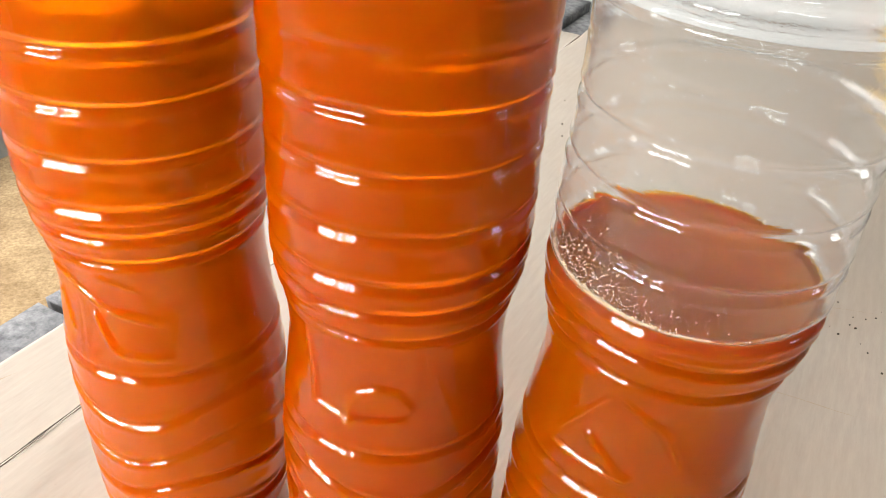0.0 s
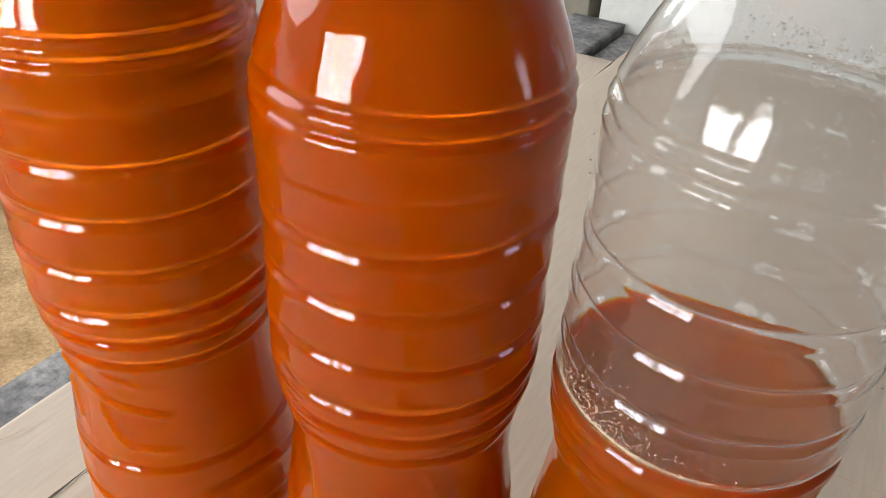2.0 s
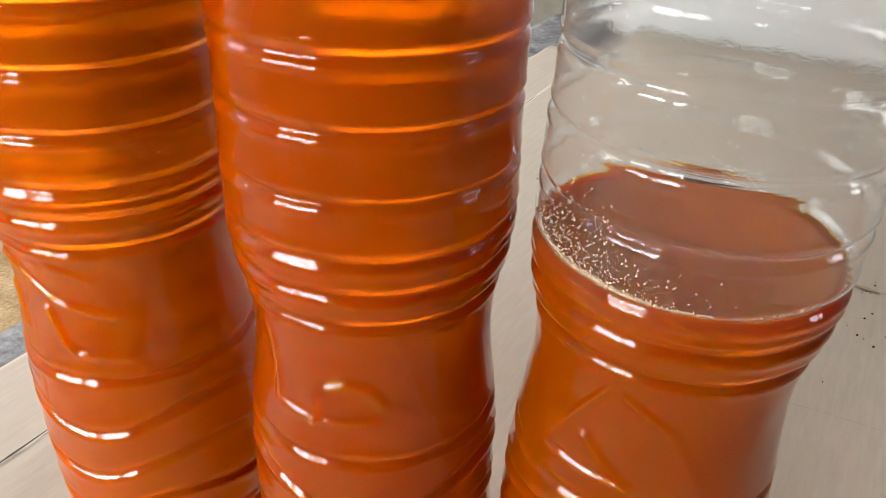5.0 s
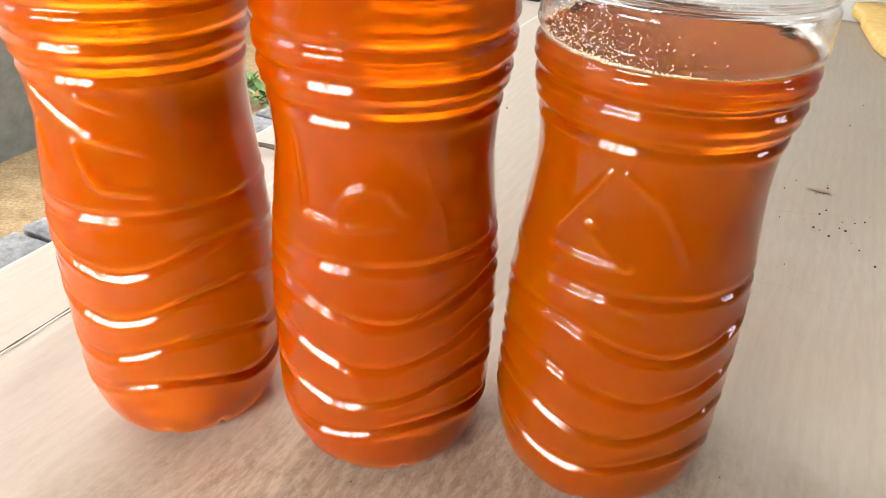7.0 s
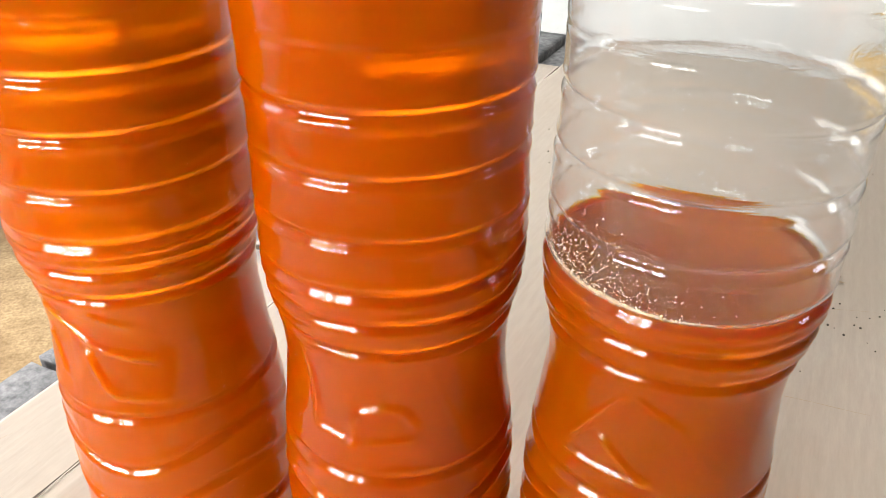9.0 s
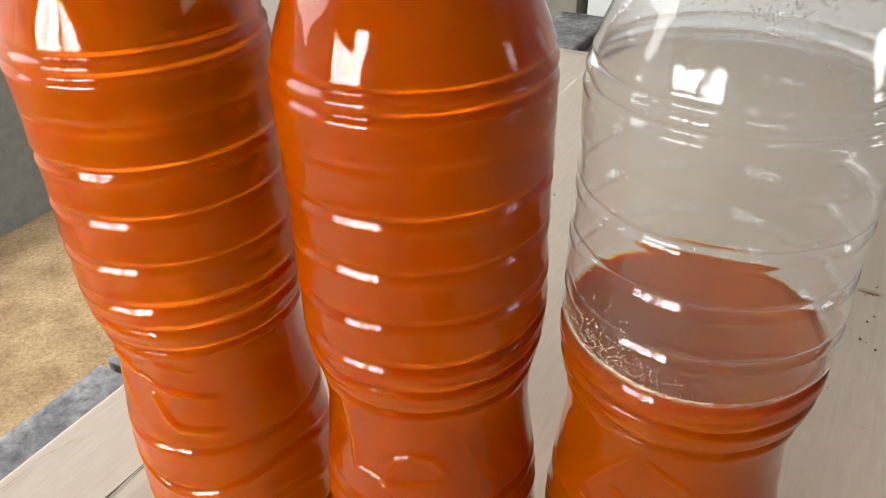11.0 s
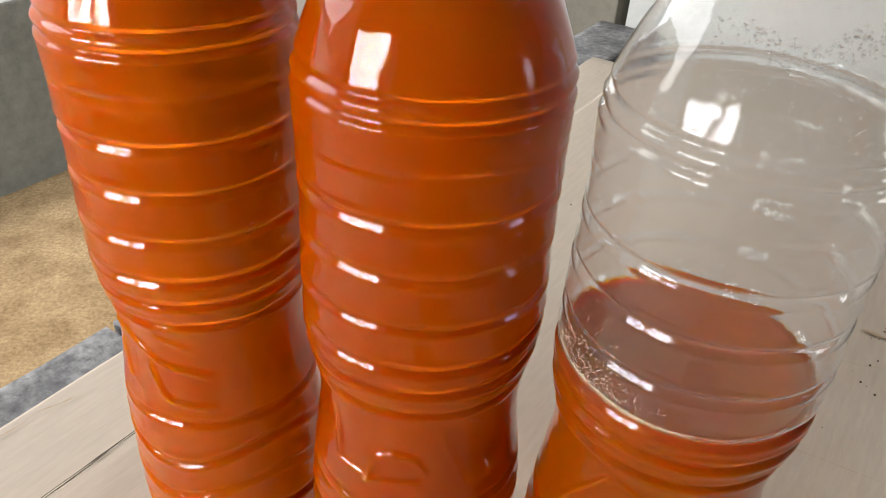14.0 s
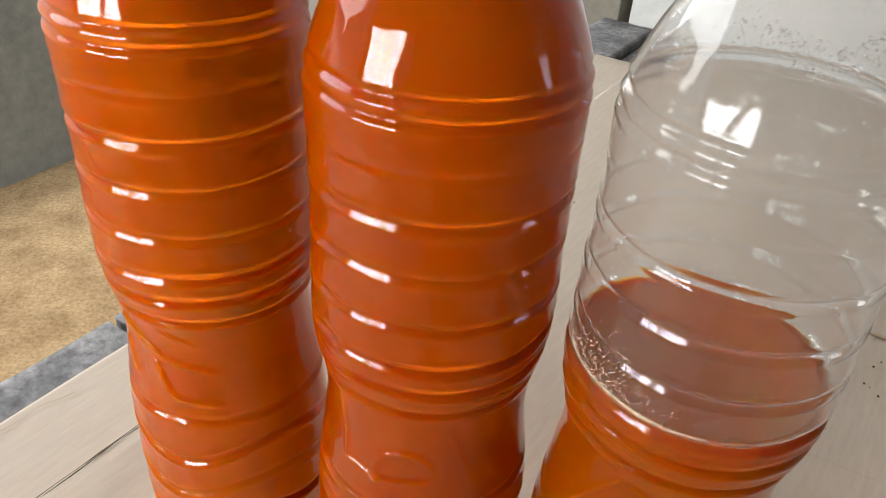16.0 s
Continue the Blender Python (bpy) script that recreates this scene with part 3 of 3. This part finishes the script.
def fine_bubbles():
    """Froth left on the half-full bottle: a line at the drink's edge, bubbles over it, droplets in the dome."""
    rng = random.Random(4)
    level = 0.1825
    line, cling, film, dew = [], [], [], []
    for i in range(420):
        th = radians(rng.uniform(-100, -8))
        k = min(1.0, (radians(-2) - th) / radians(45))
        line.append((on_wall(0, 0, -4, th, level + rng.uniform(-0.0003, 0.0005), 0.0011), rng.uniform(0.0003, 0.00075) * k + 0.00012))
    for i in range(160):
        th = radians(rng.uniform(-20, 260))
        line.append((on_wall(0, 0, -4, th, level + rng.uniform(0.0, 0.0005), 0.0010), rng.uniform(0.0002, 0.00035)))
    for i in range(800):
        th = radians(-62 + rng.gauss(0, 19))
        z = level + abs(rng.gauss(0, 0.0105)) * (1.0 if th < radians(-45) else 0.55)
        cling.append((on_wall(0, 0, -4, th, z, 0.0008), rng.uniform(0.0001, 0.0003)))
    for i in range(300):
        th = radians(rng.gauss(168, 32))
        film.append((on_wall(0, 0, -4, th, level + 0.003 + abs(rng.gauss(0, 0.0030)), 0.0007), rng.uniform(0.00015, 0.00045)))
    for i in range(1500):
        th = radians(rng.gauss(-8, 44))
        z = 0.2765 + abs(rng.gauss(0, 0.017))
        if z < 0.311:
            dew.append((on_wall(0, 0, -4, th, z, 0.0007), rng.uniform(0.00008, 0.00017) * rng.choice((0.7, 0.7, 1, 1.7))))
    for i in range(260):
        th = radians(rng.gauss(-5, 30))
        dew.append((on_wall(0, 0, -4, th, 0.2985 + rng.gauss(0, 0.0018) + 0.002 * math.sin(th * 7), 0.0008), rng.uniform(0.0002, 0.0005)))
    for name, spots, mat, label in (("froth_line", line, M_BEAD, "pale froth line at the drink's edge"), ("bubbles", cling, M_BEAD, "fine bubbles clinging to the wall"),
                                    ("droplets", film, M_DEW, "droplets on the far wall"), ("condensation", dew, M_DEW, "clear droplets inside the dome")):
        ob = part(name, beads(name, spots, mat), right, label)
        ob["kind"] = "stuff"


fine_bubbles()


def specks(owner, turn, top, seed, drop=0.0):
    """Tiny air bubbles just under the wall of a full bottle."""
    rng = random.Random(seed)
    spots = [(on_wall(0, 0, turn, radians(rng.uniform(-85, 85)), rng.uniform(0.12, top), 0.00062), rng.uniform(0.00010, 0.00026)) for i in range(120)]
    spots = [((x, y, z + drop), r) for (x, y, z), r in spots]
    ob = part("air_bubbles", beads("air_bubbles", spots, M_BEAD), owner, "tiny pale air bubbles")
    ob["kind"] = "stuff"


specks(left, -22, 0.285, 1, 0.013)
specks(middle, -8, 0.295, 2)
specks(right, -4, 0.178, 3)


# ---- things on and round the table ----
def card_z(x, y):
    p = Vector((x, y, 0))
    return warp(p.dot(ACROSS), p.dot(ALONG))


def yellow_board():
    rim = [(0.68, 0.79), (0.635, 0.72), (0.61, 0.665), (0.587, 0.60), (0.582, 0.555), (0.592, 0.515), (0.63, 0.47), (0.72, 0.42), (0.85, 0.46), (0.95, 0.58), (0.88, 0.70)]
    pts = []
    for i in range(len(rim)):
        a, b, c, d = (Vector(rim[(i + k) % len(rim)]) for k in (-1, 0, 1, 2))
        for t in (0, 0.25, 0.5, 0.75):
            q = 0.5 * (2 * b + (c - a) * t + (2 * a - 5 * b + 4 * c - d) * t * t + (3 * b - a - 3 * c + d) * t ** 3)
            q += Vector((noise.noise((q.x * 60, q.y * 60, 2)), noise.noise((q.x * 60, q.y * 60, 7)))) * 0.003
            pts.append(q)
    mid = Vector((0.76, 0.60))
    vs, fs, n = [], [], len(pts)
    for k, z in ((1.0, 0.004), (1.0, 0.014), (0.985, 0.0175), (0.55, 0.019), (0.985, 0.001)):
        vs += [(*(mid + (q - mid) * k), z - 0.0065 + 0.0012 * noise.noise((q.x * 20, q.y * 20, k * 3))) for q in pts]
    for j in range(3):
        fs += [(j * n + i, j * n + (i + 1) % n, (j + 1) * n + (i + 1) % n, (j + 1) * n + i) for i in range(n)]
    fs.append(tuple(3 * n + i for i in range(n)))
    fs += [(i, 4 * n + i, 4 * n + (i + 1) % n, (i + 1) % n) for i in range(n)]
    fs.append(tuple(4 * n + i for i in reversed(range(n))))
    m = rough_stone("ochre foam", [(0.50, 0.30, 0.07), (0.62, 0.40, 0.12), (0.70, 0.50, 0.20)], 9, 90, 0.85, 0.001)
    return tagged(new("foam_board", mesh_of("foam_board", vs, fs, m, True)), "ochre yellow foam slab with a broken rounded corner on cardboard", "foam board")


yellow_board()


def pebble(name, x, y, z, r, mat, seed, flat=0.6):
    bm = bmesh.new()
    bmesh.ops.create_icosphere(bm, subdivisions=3, radius=r)
    for v in bm.verts:
        v.co *= 1 + 0.35 * noise.noise(v.co * (1.4 / r) + Vector((seed, 0, 0)))
        v.co.z *= flat
    ob = new(name, from_bm(name, bm, mat, True))
    ob.location = (x, y, z + r * flat * 0.75)
    return ob


tagged(pebble("stone", 0.635, 0.553, 0.0105, 0.010, M_PLASTER, 3), "small pale stone resting on the yellow foam slab", "stone")


def twig():
    cu = bpy.data.curves.new("twig", "CURVE")
    cu.dimensions, cu.bevel_depth, cu.bevel_resolution = "3D", 0.0022, 2
    sp = cu.splines.new("POLY")
    pts = [(-0.125, 0.309), (-0.110, 0.3055), (-0.098, 0.302), (-0.086, 0.296), (-0.072, 0.294)]
    sp.points.add(len(pts) - 1)
    for q, (x, y), r in zip(sp.points, pts, (0.7, 1.0, 0.9, 1.1, 0.5)):
        q.co, q.radius = (x, y, card_z(x, y) + 0.003, 1), r
    cu.materials.append(M_CRUMB)
    return tagged(new("twig", cu), "thin dark twig lying on the cardboard", "twig")


twig()


def crumbs():
    rng = random.Random(12)
    spots = []
    for x, y, spread, count, size in ((0.318, 0.180, 0.012, 9, 0.0009), (0.332, 0.236, 0.004, 6, 0.0008), (0.27, 0.15, 0.06, 16, 0.0006), (0.36, 0.30, 0.08, 26, 0.0008), (0.10, -0.07, 0.06, 14, 0.0004), (0.2, 0.5, 0.12, 24, 0.001)):
        for i in range(count):
            px, py = rng.gauss(x, spread), rng.gauss(y, spread)
            spots.append(((px, py, card_z(px, py) + 0.0002), rng.uniform(0.4, 1.3) * size))
    return tagged(new("crumbs", beads("crumbs", spots, M_CRUMB)), "dark crumbs and grit scattered on the cardboard", "crumbs", kind="stuff")


crumbs()


def scar(x0, y0, x1, y1, width, label, seed, mat):
    """A thin crease or gouge in the board: a narrow uneven strip."""
    n = 40
    a, b = Vector((x0, y0, 0)), Vector((x1, y1, 0))
    side = Vector((y0 - y1, x1 - x0, 0)).normalized()
    vs, fs = [], []
    for i in range(n + 1):
        t = i / n
        q = a.lerp(b, t) + side * (0.004 * (b - a).length * 10 * noise.noise((t * 3, seed, 0)) * 0.3)
        wide = width * (0.35 + 0.65 * abs(noise.noise((t * 13, seed, 5))) * 2) * math.sin(math.pi * min(1, max(0.02, t)))
        for k in (-1, 1):
            e = q + side * wide * k * 0.5
            vs.append((e.x, e.y, card_z(e.x, e.y) + 0.0012))
    fs = [(2 * i, 2 * i + 1, 2 * i + 3, 2 * i + 2) for i in range(n)]
    return tagged(new("crease", mesh_of("crease", vs, fs, mat)), label, "crease", kind="structure")


scar(0.245, 0.213, 0.345, 0.193, 0.0008, "fine dark crease in the cardboard", 1, M_CARD_EDGE)
scar(0.205, 0.125, 0.285, 0.090, 0.0007, "fine dark crease in the cardboard", 2, M_CARD_EDGE)
scar(0.324, 0.243, 0.341, 0.232, 0.0075, "brown torn gouge in the cardboard", 3, M_CARD_EDGE)
scar(-0.2433, -0.0328, -0.1183, 0.1838, 0.0022, "long dark crack between the sheet and its flap", 8, M_CRUMB)
scar(-0.246, 0.085, -0.222, 0.106, 0.0016, "small dark dent in the cardboard flap", 4, M_CARD_EDGE)
scar(-0.257, 0.063, -0.245, 0.080, 0.0018, "small dark dent in the cardboard flap", 5, M_CARD_EDGE)


def weed(x, y, seed):
    rng = random.Random(seed)
    m, nt, p = material("weed leaf")
    link(nt, ramp(nt, noise_node(nt, 40), [(0.3, (0.05, 0.12, 0.02)), (0.7, (0.14, 0.24, 0.06))]), p.inputs["Base Color"])
    vs = [(0, 0, 0), (0.012, 0.02, 0.006), (0.015, 0.045, 0.004), (0, 0.08, -0.006), (-0.015, 0.045, 0.004), (-0.012, 0.02, 0.006), (0, 0.04, -0.002)]
    leaf = mesh_of("leaf", vs, [(0, 1, 6), (1, 2, 6), (2, 3, 6), (3, 4, 6), (4, 5, 6), (5, 0, 6)], m, True)
    plant = tagged(new("weed"), "low green weed growing from the earth", "plant", "weeds on the earth")
    plant.location = (x, y, GROUND - 0.01)
    for i in range(26):
        ob = part("leaf", leaf, plant)
        turn = rng.uniform(0, 360)
        ob.matrix_local = pose(0.05 * math.sin(turn) * rng.random(), 0.05 * math.cos(turn) * rng.random(), rng.uniform(0.005, 0.05), rng.uniform(5, 50), rng.uniform(-20, 20), turn) @ Matrix.Scale(rng.uniform(0.5, 0.9), 4)
    return plant


for i, (x, y) in enumerate(((-0.45, 2.06), (-0.38, 1.95))):
    weed(x, y, i)


def wall_spot(s, w, z, r, seed):
    """A dark chip in the pale wall's plaster."""
    ob = pebble("wall_chip", 0, 0, 0, r, M_CRUMB, seed, 0.25)
    ob.matrix_world = Matrix.Translation(at(0.975, -0.285)) @ SW @ pose(0, 0, 0, 0, 0, 10.0) @ pose(w, 0.001, z, 90, 0, 0)
    return tagged(ob, "small dark chip in the pale plaster wall", "chip", "chips in the wall")


for i, (w, z, r) in enumerate(((0.10, 0.055, 0.004), (0.42, 0.10, 0.003), (0.62, 0.09, 0.005), (0.22, 0.16, 0.003))):
    wall_spot(0, w, z, r, i)
